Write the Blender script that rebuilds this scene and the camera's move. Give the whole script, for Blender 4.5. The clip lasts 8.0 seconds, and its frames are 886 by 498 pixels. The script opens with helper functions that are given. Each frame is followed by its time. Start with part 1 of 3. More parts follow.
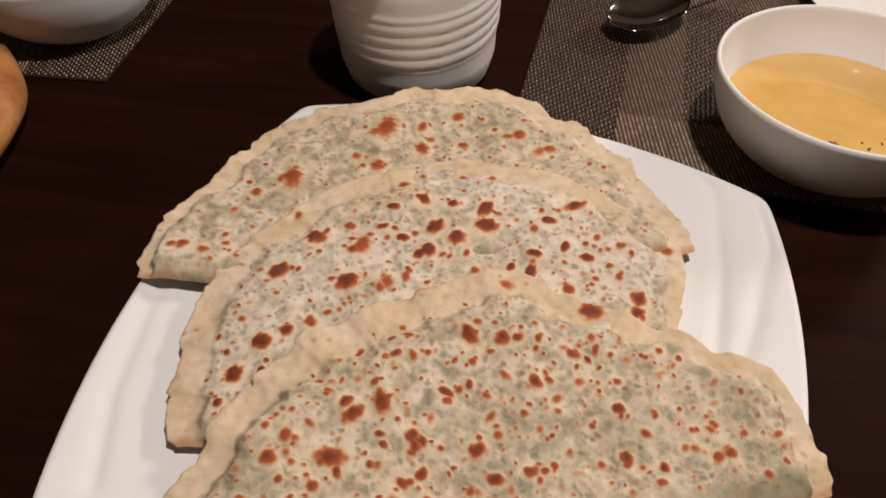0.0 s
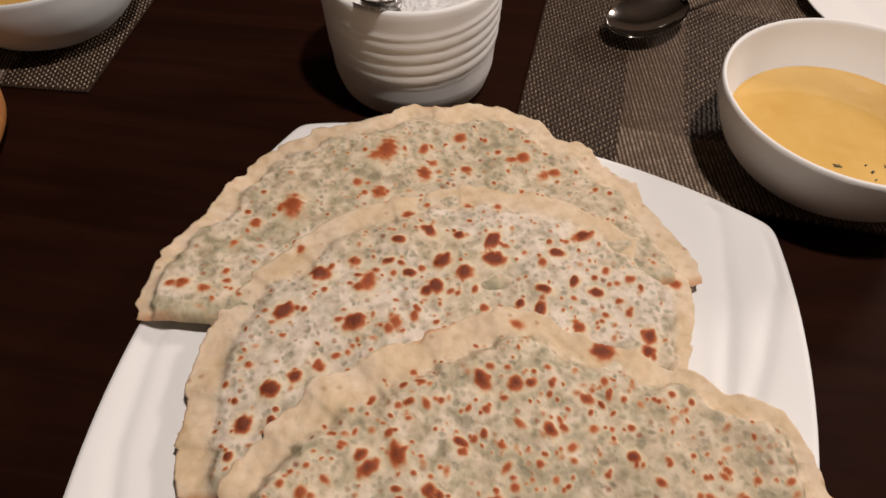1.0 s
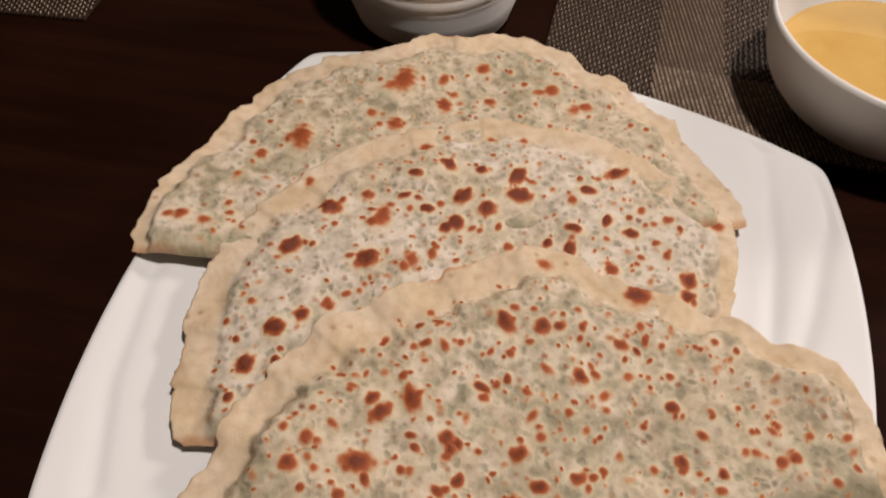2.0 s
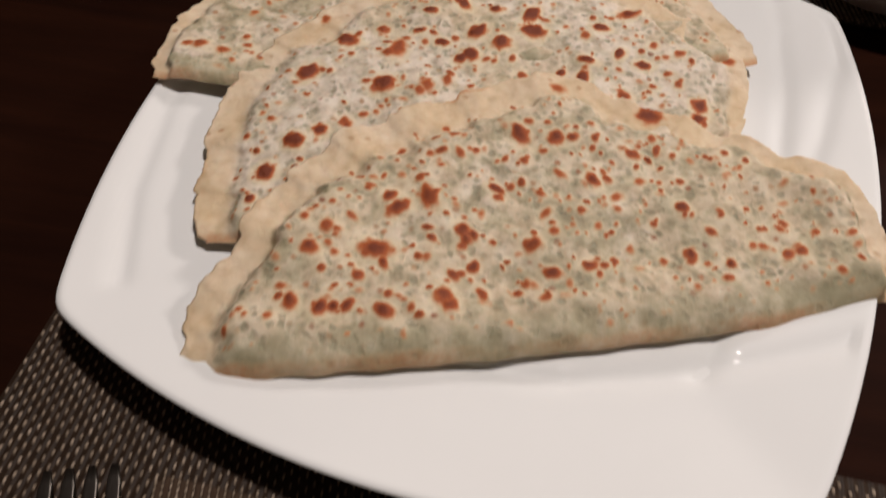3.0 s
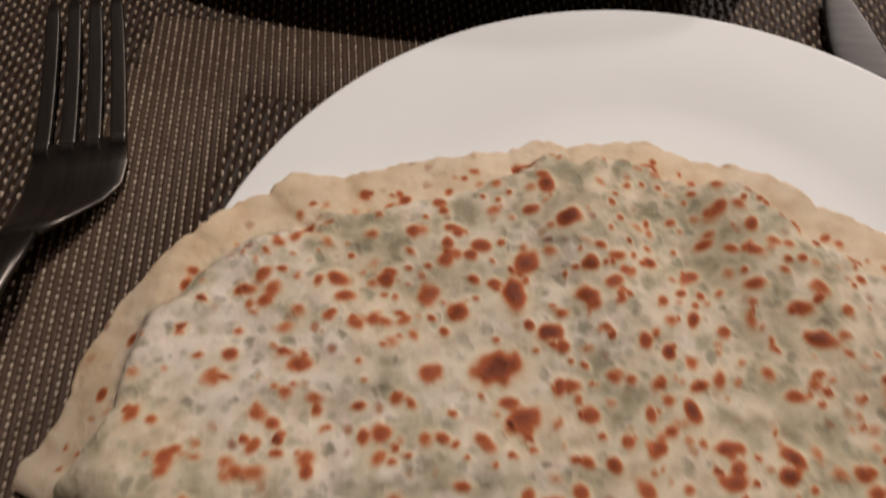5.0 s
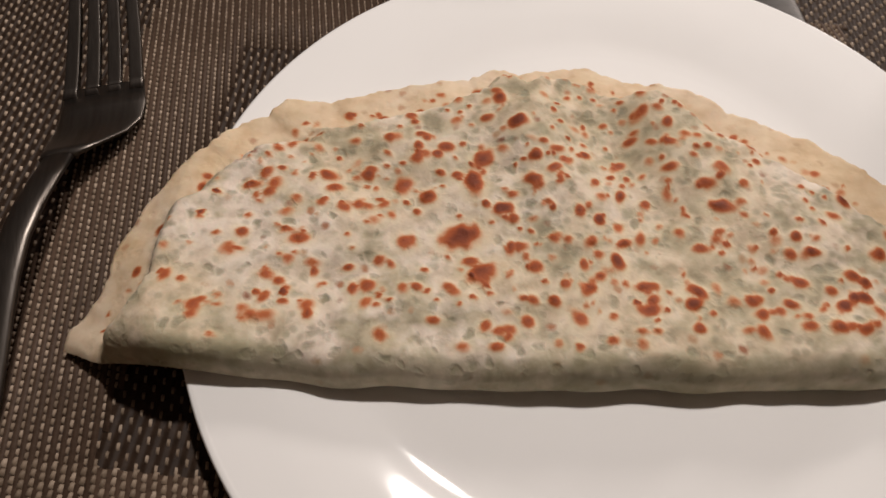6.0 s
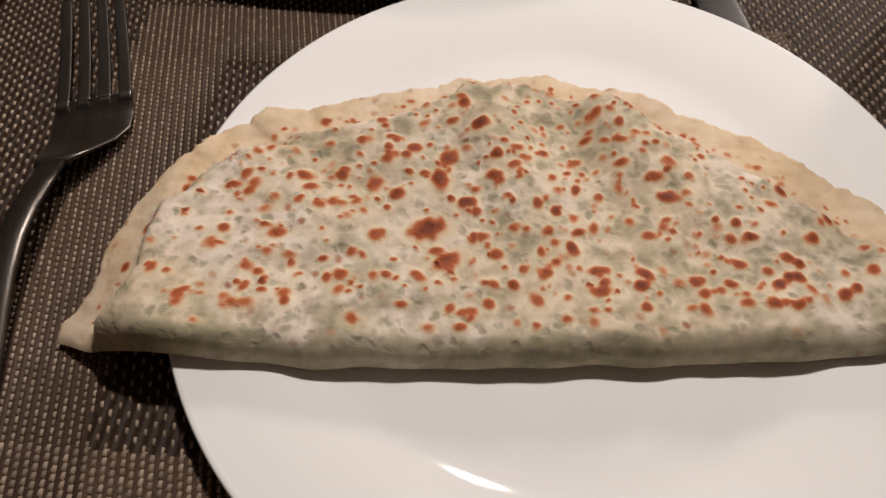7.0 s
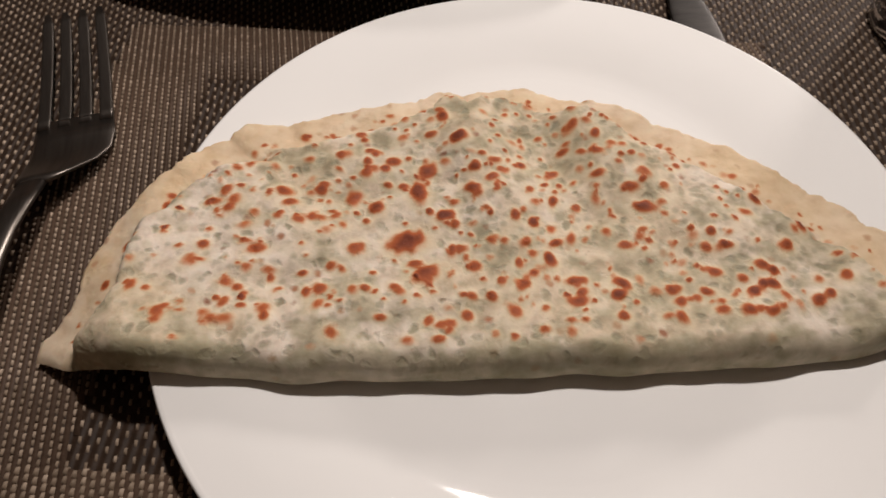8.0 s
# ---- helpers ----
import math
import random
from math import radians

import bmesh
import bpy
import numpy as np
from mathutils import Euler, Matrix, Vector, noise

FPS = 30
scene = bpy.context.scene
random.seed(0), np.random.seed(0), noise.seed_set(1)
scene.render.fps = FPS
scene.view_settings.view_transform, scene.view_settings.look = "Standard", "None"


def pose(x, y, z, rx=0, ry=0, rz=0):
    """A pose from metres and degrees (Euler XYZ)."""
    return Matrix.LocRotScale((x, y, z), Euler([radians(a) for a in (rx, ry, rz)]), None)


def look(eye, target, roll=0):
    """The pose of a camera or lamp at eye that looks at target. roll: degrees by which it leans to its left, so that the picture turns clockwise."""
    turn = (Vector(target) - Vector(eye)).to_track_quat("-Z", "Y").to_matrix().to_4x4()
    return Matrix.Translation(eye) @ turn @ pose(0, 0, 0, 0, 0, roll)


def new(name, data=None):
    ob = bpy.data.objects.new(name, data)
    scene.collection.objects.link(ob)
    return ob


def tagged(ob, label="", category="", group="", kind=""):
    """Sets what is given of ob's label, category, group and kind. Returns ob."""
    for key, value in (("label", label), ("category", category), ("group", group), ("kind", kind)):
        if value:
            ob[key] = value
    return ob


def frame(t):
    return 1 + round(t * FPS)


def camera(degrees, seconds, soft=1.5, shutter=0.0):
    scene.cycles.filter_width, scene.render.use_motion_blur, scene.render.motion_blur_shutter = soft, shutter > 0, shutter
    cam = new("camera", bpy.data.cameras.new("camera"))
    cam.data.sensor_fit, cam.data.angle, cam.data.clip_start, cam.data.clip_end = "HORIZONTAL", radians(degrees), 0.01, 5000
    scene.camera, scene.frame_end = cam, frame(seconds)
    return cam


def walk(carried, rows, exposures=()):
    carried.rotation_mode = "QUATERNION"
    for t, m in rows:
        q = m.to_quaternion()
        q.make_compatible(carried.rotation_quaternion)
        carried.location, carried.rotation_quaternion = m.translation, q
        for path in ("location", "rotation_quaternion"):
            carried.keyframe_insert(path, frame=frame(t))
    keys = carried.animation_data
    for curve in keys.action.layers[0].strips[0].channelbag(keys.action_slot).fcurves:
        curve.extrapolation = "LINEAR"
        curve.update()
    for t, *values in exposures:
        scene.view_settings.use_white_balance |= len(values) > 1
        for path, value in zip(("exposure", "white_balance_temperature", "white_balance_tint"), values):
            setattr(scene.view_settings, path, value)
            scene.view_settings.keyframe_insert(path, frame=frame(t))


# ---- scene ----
cam = camera(68.64, 8.0, 1.6, 0.45)
PATH = [
    (0, (0.0717, 0.0611, 1.0483), (0.0559, 1.3855, -0.4503), -1.22),
    (0.5, (0.0626, 0.0712, 1.0648), (0.0782, 1.3735, -0.4530), -0.52),
    (1, (0.0569, 0.0936, 1.0670), (0.1049, 1.3407, -0.4959), 0.44),
    (1.2, (0.0555, 0.1017, 1.0675), (0.0999, 1.3333, -0.5077), 0.32),
    (2.3, (0.0508, 0.0888, 1.0205), (0.0538, 1.2513, -0.6069), 0.10),
    (2.5, (0.0504, 0.0760, 1.0158), (0.0298, 1.2297, -0.6178), -1.12),
    (3, (0.0466, 0.0333, 0.9974), (0.0527, 1.1532, -0.6596), 0.40),
    (3.5, (0.0406, -0.0173, 0.9906), (0.0457, 1.1356, -0.6437), -0.05),
    (4, (0.0407, -0.0566, 0.9621), (0.0494, 1.0678, -0.6918), -0.50),
    (4.5, (0.0392, -0.0819, 0.9388), (0.0884, 0.9757, -0.7579), -0.24),
    (5, (0.0403, -0.1198, 0.9300), (0.1105, 0.8735, -0.8045), -0.66),
    (5.2, (0.0399, -0.1334, 0.9327), (0.1073, 0.8499, -0.8076), -1.36),
    (6.3, (0.0448, -0.1789, 0.9465), (0.1509, 0.8594, -0.7596), -1.26),
    (6.5, (0.0477, -0.1825, 0.9483), (0.1525, 0.8628, -0.7535), -1.56),
    (7, (0.0481, -0.1879, 0.9519), (0.1751, 0.8824, -0.7329), -1.20),
    (7.5, (0.0471, -0.1895, 0.9518), (0.1792, 0.9034, -0.7179), -1.06),
    (8, (0.0528, -0.1896, 0.9530), (0.2048, 0.9114, -0.7097), -1.29),
]
walk(cam, [(t, look(eye, target, roll)) for t, eye, target, roll in PATH],
     exposures=[(0, 0.0, 6450, 9), (1.2, 0.0, 6450, 9), (2.5, -0.05, 6250, 7.5), (3.0, -0.08, 6200, 7), (4.0, -0.05, 6200, 7), (4.5, -0.06, 6200, 7), (5.2, -0.07, 6200, 7), (6.3, 0.24, 6250, 7), (8, 0.24, 6250, 7)])

# ---- light ----
TOP = 0.75                      # height of the table top
world = bpy.data.worlds.new("room_dim")
world.use_nodes = True
world.node_tree.nodes["Background"].inputs["Color"].default_value = (0.9, 0.8, 0.7, 1)
world.node_tree.nodes["Background"].inputs["Strength"].default_value = 0.05
scene.world = world


def lamp(name, place, power, radius, colour):
    data = bpy.data.lights.new(name, "POINT")
    data.energy, data.shadow_soft_size, data.color = power, radius, colour
    ob = new(name, data)
    ob.location = place
    return ob


lamp("pendant_bulb", (0.23, 0.265, 1.61), 22.3, 0.024, (1.0, 0.875, 0.81))
lamp("pendant_bulb", (1.35, 1.15, 1.50), 40.0, 0.13, (1.0, 0.86, 0.79))


# ---- materials ----
def material(name, rough=0.5, metal=0.0):
    mat = bpy.data.materials.new(name)
    mat.use_nodes = True
    bsdf = mat.node_tree.nodes["Principled BSDF"]
    bsdf.inputs["Roughness"].default_value = rough
    bsdf.inputs["Metallic"].default_value = metal
    return mat, mat.node_tree, bsdf


def node(tree, kind, **values):
    n = tree.nodes.new(kind)
    for key, value in values.items():
        n.inputs[key.replace("_", " ")].default_value = value
    return n


def coords(tree, scale=(1, 1, 1), which="Object", turn=0.0):
    tc = tree.nodes.new("ShaderNodeTexCoord")
    mp = tree.nodes.new("ShaderNodeMapping")
    mp.inputs["Scale"].default_value = scale
    mp.inputs["Rotation"].default_value = (0, 0, radians(turn))
    tree.links.new(tc.outputs[which], mp.inputs["Vector"])
    return mp.outputs["Vector"]


def noise_tex(tree, vec, scale, detail=4.0, rough=0.55, distort=0.0):
    n = node(tree, "ShaderNodeTexNoise", Scale=scale, Detail=detail, Roughness=rough, Distortion=distort)
    tree.links.new(vec, n.inputs["Vector"])
    return n.outputs["Fac"]


def ramp(tree, fac, stops):
    r = tree.nodes.new("ShaderNodeValToRGB")
    els = r.color_ramp.elements
    while len(els) < len(stops):
        els.new(0.5)
    for e, (pos, col) in zip(els, stops):
        e.position, e.color = pos, (*col, 1) if len(col) == 3 else col
    tree.links.new(fac, r.inputs["Fac"])
    return r.outputs["Color"]


def mix(tree, fac, a, b, kind="MIX"):
    m = tree.nodes.new("ShaderNodeMix")
    m.data_type, m.blend_type = "RGBA", kind
    for sock, value in ((m.inputs[0], fac), (m.inputs[6], a), (m.inputs[7], b)):
        if isinstance(value, (int, float)):
            sock.default_value = value
        elif isinstance(value, tuple):
            sock.default_value = (*value, 1)
        else:
            tree.links.new(value, sock)
    return m.outputs[2]


def calc(tree, kind, a, b=0.0, clamp=False):
    m = tree.nodes.new("ShaderNodeMath")
    m.operation, m.use_clamp = kind, clamp
    for sock, value in ((m.inputs[0], a), (m.inputs[1], b)):
        if isinstance(value, (int, float)):
            sock.default_value = value
        else:
            tree.links.new(value, sock)
    return m.outputs[0]


def node_vec(tree, vec, scale):
    n = node(tree, "ShaderNodeTexNoise", Scale=scale, Detail=2.0)
    tree.links.new(vec, n.inputs["Vector"])
    return n.outputs["Color"]


def relief(tree, bsdf, height, strength=0.3, distance=0.001):
    b = node(tree, "ShaderNodeBump", Strength=strength, Distance=distance)
    tree.links.new(height, b.inputs["Height"])
    tree.links.new(b.outputs["Normal"], bsdf.inputs["Normal"])


def named(tree, name):
    a = tree.nodes.new("ShaderNodeAttribute")
    a.attribute_name = name
    return a.outputs["Fac"]


def porcelain(name, colour, dull=0.34, coat=0.12):
    mat, tree, bsdf = material(name, 0.22)
    vec = coords(tree)
    soft_spot = noise_tex(tree, vec, 9.0, 3.0)
    tree.links.new(ramp(tree, soft_spot, [(0.3, tuple(c * 0.95 for c in colour)), (0.7, colour)]), bsdf.inputs["Base Color"])
    tree.links.new(calc(tree, "MULTIPLY_ADD", noise_tex(tree, vec, 35.0, 5.0), dull), bsdf.inputs["Roughness"])
    relief(tree, bsdf, noise_tex(tree, vec, 22.0, 2.0), 0.06, 0.002)
    bsdf.inputs["Coat Weight"].default_value = coat
    bsdf.inputs["Coat Roughness"].default_value = 0.06
    return mat


def plain(name, dark, light, scale, rough, bump=0.0, metal=0.0, stretch=(1, 1, 1)):
    mat, tree, bsdf = material(name, rough, metal)
    vec = coords(tree, stretch)
    fac = noise_tex(tree, vec, scale, 6.0, 0.6)
    tree.links.new(ramp(tree, fac, [(0.3, dark), (0.7, light)]), bsdf.inputs["Base Color"])
    if bump:
        relief(tree, bsdf, noise_tex(tree, vec, scale * 3, 5.0), bump, 0.001)
    return mat


PORCELAIN = porcelain("white_porcelain", (0.84, 0.83, 0.805))
PORCELAIN_WORN = porcelain("worn_white_porcelain", (0.84, 0.838, 0.825), 0.60, 0.05)
# cooler, darker copy of the white: the far bowl's bluish shade as colour
PORCELAIN_SHADED = porcelain("shaded_white_porcelain", (0.76, 0.79, 0.79))


def table_wood():
    mat, tree, bsdf = material("dark_stained_wood", 0.32)
    vec = coords(tree, (1.2, 14.0, 14.0), "Object", -4)
    grain = noise_tex(tree, vec, 3.2, 9.0, 0.62, 0.6)
    pores = noise_tex(tree, coords(tree, (6, 160, 60)), 4.0, 3.0)
    base = ramp(tree, grain, [(0.25, (0.011, 0.0030, 0.0013)), (0.5, (0.019, 0.0053, 0.0023)), (0.75, (0.030, 0.0086, 0.0037))])
    tree.links.new(mix(tree, calc(tree, "MULTIPLY", pores, 0.5), base, (0.008, 0.0035, 0.0025)), bsdf.inputs["Base Color"])
    smear = noise_tex(tree, coords(tree), 7.0, 5.0, 0.6, 0.4)
    tree.links.new(calc(tree, "MULTIPLY_ADD", smear, 0.30), bsdf.inputs["Roughness"])
    bsdf.inputs["Specular IOR Level"].default_value = 0.04
    relief(tree, bsdf, pores, 0.08, 0.0006)
    return mat


WOOD = table_wood()


def dough(name, shift, green_amount, flour_amount=0.6):
    """Griddled thin dough: cream edge, pale translucent middle with green filling showing, charred blisters."""
    mat, tree, bsdf = material(name, 0.52)
    mp = tree.nodes.new("ShaderNodeMapping")
    mp.inputs["Location"].default_value = (shift, shift * 0.7, 0)
    tc = tree.nodes.new("ShaderNodeTexCoord")
    tree.links.new(tc.outputs["Object"], mp.inputs["Vector"])
    vec = mp.outputs["Vector"]
    big = noise_tex(tree, vec, 30.0, 2.0, 0.5, 0.1)
    mid = noise_tex(tree, vec, 150.0, 3.0, 0.5, 0.0)
    fine = noise_tex(tree, vec, 520.0, 4.0, 0.6)
    patch = noise_tex(tree, vec, 105.0, 2.5, 0.5, 0.1)
    # cream, powdery white where flour is left, grey-green where the filling shows through
    pale = ramp(tree, mid, [(0.34, (0.47, 0.378, 0.255)), (0.50, (0.61, 0.498, 0.355)), (0.64, (0.70, 0.590, 0.44))])
    flour = ramp(tree, mid, [(0.34, (0.56, 0.468, 0.372)), (0.50, (0.70, 0.602, 0.492)), (0.64, (0.765, 0.672, 0.565))])
    pale = mix(tree, ramp(tree, noise_tex(tree, vec, 17.0, 3.0, 0.5), [(0.62 - 0.30 * flour_amount, (0, 0, 0)), (0.76 - 0.30 * flour_amount, (0.95,) * 3)]), pale, flour)
    greenc = ramp(tree, mid, [(0.34, (0.255, 0.220, 0.134)), (0.50, (0.40, 0.345, 0.226)), (0.66, (0.54, 0.468, 0.33))])
    both = calc(tree, "ADD", calc(tree, "MULTIPLY", patch, 0.62), calc(tree, "MULTIPLY", big, 0.38))
    gmask = ramp(tree, both, [(0.475, (0, 0, 0)), (0.575, (min(1.0, green_amount + 0.12),) * 3)])
    middle = mix(tree, gmask, pale, greenc)
    # broad patches where a lump of leafy filling lies right under the skin
    leafy = ramp(tree, noise_tex(tree, vec, 26.0, 5.0, 0.65, 0.3), [(0.56, (0, 0, 0)), (0.70, (0.42 * green_amount,) * 3)])
    middle = mix(tree, leafy, middle, (0.215, 0.200, 0.112))
    # shallow cells: cream ridges round greyish dimples where the skin lies thin on the filling
    cells = node(tree, "ShaderNodeTexVoronoi", Scale=210.0, Randomness=1.0)
    tree.links.new(mix(tree, 0.006, vec, node_vec(tree, vec, 160.0), "ADD"), cells.inputs["Vector"])
    csep = tree.nodes.new("ShaderNodeSeparateColor")
    tree.links.new(cells.outputs["Color"], csep.inputs["Color"])
    round_cell = calc(tree, "ADD", cells.outputs["Distance"], calc(tree, "MULTIPLY", fine, 0.22))
    dimple = calc(tree, "MULTIPLY", ramp(tree, round_cell, [(0.30, (1, 1, 1)), (0.58, (0, 0, 0))]), calc(tree, "POWER", csep.outputs["Red"], 0.8))
    middle = mix(tree, calc(tree, "MULTIPLY", dimple, 0.88), middle, mix(tree, csep.outputs["Green"], (0.312, 0.288, 0.205), (0.215, 0.198, 0.120)))
    # small dull dents where steam lifted the dough
    dents = node(tree, "ShaderNodeTexVoronoi", Scale=250.0, Randomness=1.0)
    tree.links.new(vec, dents.inputs["Vector"])
    dsep = tree.nodes.new("ShaderNodeSeparateColor")
    tree.links.new(dents.outputs["Color"], dsep.inputs["Color"])
    dent = calc(tree, "MULTIPLY", ramp(tree, dents.outputs["Distance"], [(0.16, (0.8,) * 3), (0.40, (0, 0, 0))]), calc(tree, "GREATER_THAN", dsep.outputs["Blue"], 0.5))
    middle = mix(tree, calc(tree, "MULTIPLY", dent, 0.62), middle, (0.27, 0.245, 0.165))
    # freckles: small browned points where the dough met the griddle
    vor = node(tree, "ShaderNodeTexVoronoi", Scale=150.0, Randomness=1.0)
    tree.links.new(vec, vor.inputs["Vector"])
    dist = calc(tree, "ADD", vor.outputs["Distance"], calc(tree, "MULTIPLY", fine, 0.35))
    sep = tree.nodes.new("ShaderNodeSeparateColor")
    tree.links.new(vor.outputs["Color"], sep.inputs["Color"])
    keep = calc(tree, "GREATER_THAN", sep.outputs["Red"], 0.55)
    fleck = calc(tree, "MULTIPLY", ramp(tree, dist, [(0.28, (1, 1, 1)), (0.46, (0, 0, 0))]), keep)
    fleckc = ramp(tree, sep.outputs["Green"], [(0.1, (0.42, 0.29, 0.17)), (0.6, (0.40, 0.17, 0.075)), (0.95, (0.24, 0.085, 0.045))])
    middle = mix(tree, calc(tree, "MULTIPLY", fleck, 0.9), middle, fleckc)
    blush = ramp(tree, big, [(0.35, (1, 1, 1)), (0.65, (0.93, 0.88, 0.78))])
    cream = ramp(tree, mid, [(0.3, (0.61, 0.468, 0.318)), (0.5, (0.695, 0.558, 0.402)), (0.7, (0.745, 0.618, 0.465))])
    middle = mix(tree, calc(tree, "MULTIPLY", named(tree, "halo"), 0.6), middle, (0.72, 0.60, 0.41))
    cream = mix(tree, 1.0, cream, blush, "MULTIPLY")
    cream = mix(tree, calc(tree, "MULTIPLY", calc(tree, "MULTIPLY", fleck, calc(tree, "GREATER_THAN", sep.outputs["Blue"], 0.45)), 0.6), cream, fleckc)
    col = mix(tree, named(tree, "edge"), middle, cream)
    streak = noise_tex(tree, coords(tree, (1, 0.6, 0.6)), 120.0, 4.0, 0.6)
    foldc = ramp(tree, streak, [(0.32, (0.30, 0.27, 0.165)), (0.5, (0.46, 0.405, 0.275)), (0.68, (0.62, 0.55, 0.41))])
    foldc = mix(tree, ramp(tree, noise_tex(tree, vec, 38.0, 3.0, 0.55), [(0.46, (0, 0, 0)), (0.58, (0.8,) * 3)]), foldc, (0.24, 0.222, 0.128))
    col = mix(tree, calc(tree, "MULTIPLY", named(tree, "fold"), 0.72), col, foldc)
    rough_spot = calc(tree, "ADD", named(tree, "char"), calc(tree, "MULTIPLY_ADD", fine, 0.24))
    rough_spot.node.inputs[1].links[0].from_node.inputs[2].default_value = -0.12
    mask = ramp(tree, rough_spot, [(0.06, (0, 0, 0)), (0.25, (0.45,) * 3), (0.48, (1, 1, 1))])
    burnt = ramp(tree, rough_spot, [(0.10, (0.62, 0.41, 0.21)), (0.30, (0.53, 0.20, 0.070)), (0.58, (0.37, 0.092, 0.030)), (0.95, (0.17, 0.040, 0.018))])
    col = mix(tree, mask, col, burnt)
    tree.links.new(col, bsdf.inputs["Base Color"])
    tree.links.new(calc(tree, "MULTIPLY_ADD", mid, 0.35), bsdf.inputs["Roughness"])
    bsdf.inputs["Specular IOR Level"].default_value = 0.22
    bsdf.inputs["Subsurface Weight"].default_value = 0.04
    bsdf.inputs["Subsurface Scale"].default_value = 0.003
    hgt = calc(tree, "ADD", calc(tree, "MULTIPLY", fine, 0.10), calc(tree, "MULTIPLY", mid, 0.55))
    hgt = calc(tree, "SUBTRACT", hgt, calc(tree, "MULTIPLY", dimple, 0.42))
    smoother = calc(tree, "MULTIPLY", hgt, calc(tree, "MULTIPLY_ADD", named(tree, "edge"), -0.65))
    smoother.node.inputs[1].links[0].from_node.inputs[2].default_value = 1.0
    relief(tree, bsdf, smoother, 0.55, 0.0017)
    return mat


def weave_base():
    mat, tree, bsdf = material("woven_vinyl", 0.6)
    bsdf.inputs["Specular IOR Level"].default_value = 0.2
    vec = coords(tree)
    w = node(tree, "ShaderNodeTexWave", Distortion=0.0)
    w.inputs["Scale"].default_value = 3.14159 * 2 / 0.0036 / 20
    w.wave_profile = "SIN"
    tree.links.new(vec, w.inputs["Vector"])
    n = noise_tex(tree, vec, 420.0, 4.0)
    tree.links.new(ramp(tree, n, [(0.3, (0.022, 0.0128, 0.0078)), (0.7, (0.042, 0.0250, 0.0155))]), bsdf.inputs["Base Color"])
    h = calc(tree, "ADD", w.outputs["Fac"], calc(tree, "MULTIPLY", n, 0.3))
    relief(tree, bsdf, h, 0.7, 0.0008)
    return mat


WEAVE = weave_base()


def thread_mat():
    mat, tree, bsdf = material("tan_vinyl_thread", 0.48)
    bsdf.inputs["Specular IOR Level"].default_value = 0.2
    geo = tree.nodes.new("ShaderNodeNewGeometry")
    tree.links.new(ramp(tree, geo.outputs["Random Per Island"], [(0.0, (0.20, 0.150, 0.106)), (0.6, (0.29, 0.222, 0.160)), (1.0, (0.42, 0.33, 0.25))]), bsdf.inputs["Base Color"])
    return mat


THREAD = thread_mat()
RIB = plain("brown_vinyl_rib", (0.056, 0.0345, 0.0225), (0.090, 0.057, 0.038), 500.0, 0.6, 0.2)
RIB.node_tree.nodes["Principled BSDF"].inputs["Specular IOR Level"].default_value = 0.2
DARK_STEEL = plain("polished_steel", (0.22, 0.20, 0.185), (0.30, 0.28, 0.26), 40.0, 0.12, 0.02, 1.0)
# knife steel darkened in its base colour to stand for a dark room's reflection
KNIFE_STEEL = plain("dark_reflection_knife_steel", (0.030, 0.028, 0.026), (0.055, 0.050, 0.046), 50.0, 0.45, 0.05, 1.0, (1, 6, 1))
STEEL = plain("brushed_steel", (0.115, 0.101, 0.088), (0.165, 0.148, 0.132), 60.0, 0.37, 0.05, 1.0, (8, 1, 1))
CRUST = plain("baked_bread_crust", (0.26, 0.070, 0.018), (0.64, 0.31, 0.095), 30.0, 0.55, 0.7)
SUGAR = plain("white_sugar", (0.78, 0.77, 0.75), (0.88, 0.87, 0.86), 900.0, 0.35, 0.8)
HERB = plain("dried_herb", (0.018, 0.022, 0.010), (0.05, 0.045, 0.02), 300.0, 0.7)
WALL = plain("warm_plaster", (0.26, 0.20, 0.155), (0.32, 0.25, 0.195), 3.0, 0.85, 0.1)
# dark brown so that the table top picks up little grey reflection
CEILING = plain("ceiling_paint", (0.10, 0.075, 0.06), (0.13, 0.10, 0.08), 3.0, 0.85, 0.1)
FLOOR = plain("brown_floor_boards", (0.10, 0.055, 0.03), (0.19, 0.11, 0.065), 4.0, 0.45, 0.1, 0.0, (1, 9, 1))


def soup_mat():
    mat, tree, bsdf = material("yellow_lentil_soup", 0.04)
    vec = coords(tree)
    tree.links.new(ramp(tree, noise_tex(tree, vec, 26.0, 5.0, 0.6, 0.4), [(0.3, (0.64, 0.385, 0.105)), (0.7, (0.72, 0.47, 0.155))]), bsdf.inputs["Base Color"])
    relief(tree, bsdf, noise_tex(tree, vec, 70.0, 3.0), 0.06, 0.001)
    return mat


SOUP = soup_mat()
GLASS, gtree, gb = material("clear_glass", 0.02)
gb.inputs["Transmission Weight"].default_value = 1.0
gb.inputs["IOR"].default_value = 1.48


# ---- mesh helpers ----
def solid(name, verts, faces, mat, parent=None, label="", smooth=True):
    me = bpy.data.meshes.new(name)
    me.from_pydata([tuple(v) for v in verts], [], faces)
    me.update()
    if smooth:
        me.polygons.foreach_set("use_smooth", [True] * len(me.polygons))
    me.materials.append(mat)
    ob = new(name, me)
    ob.parent = parent
    if label:
        ob["label"] = label
    return ob


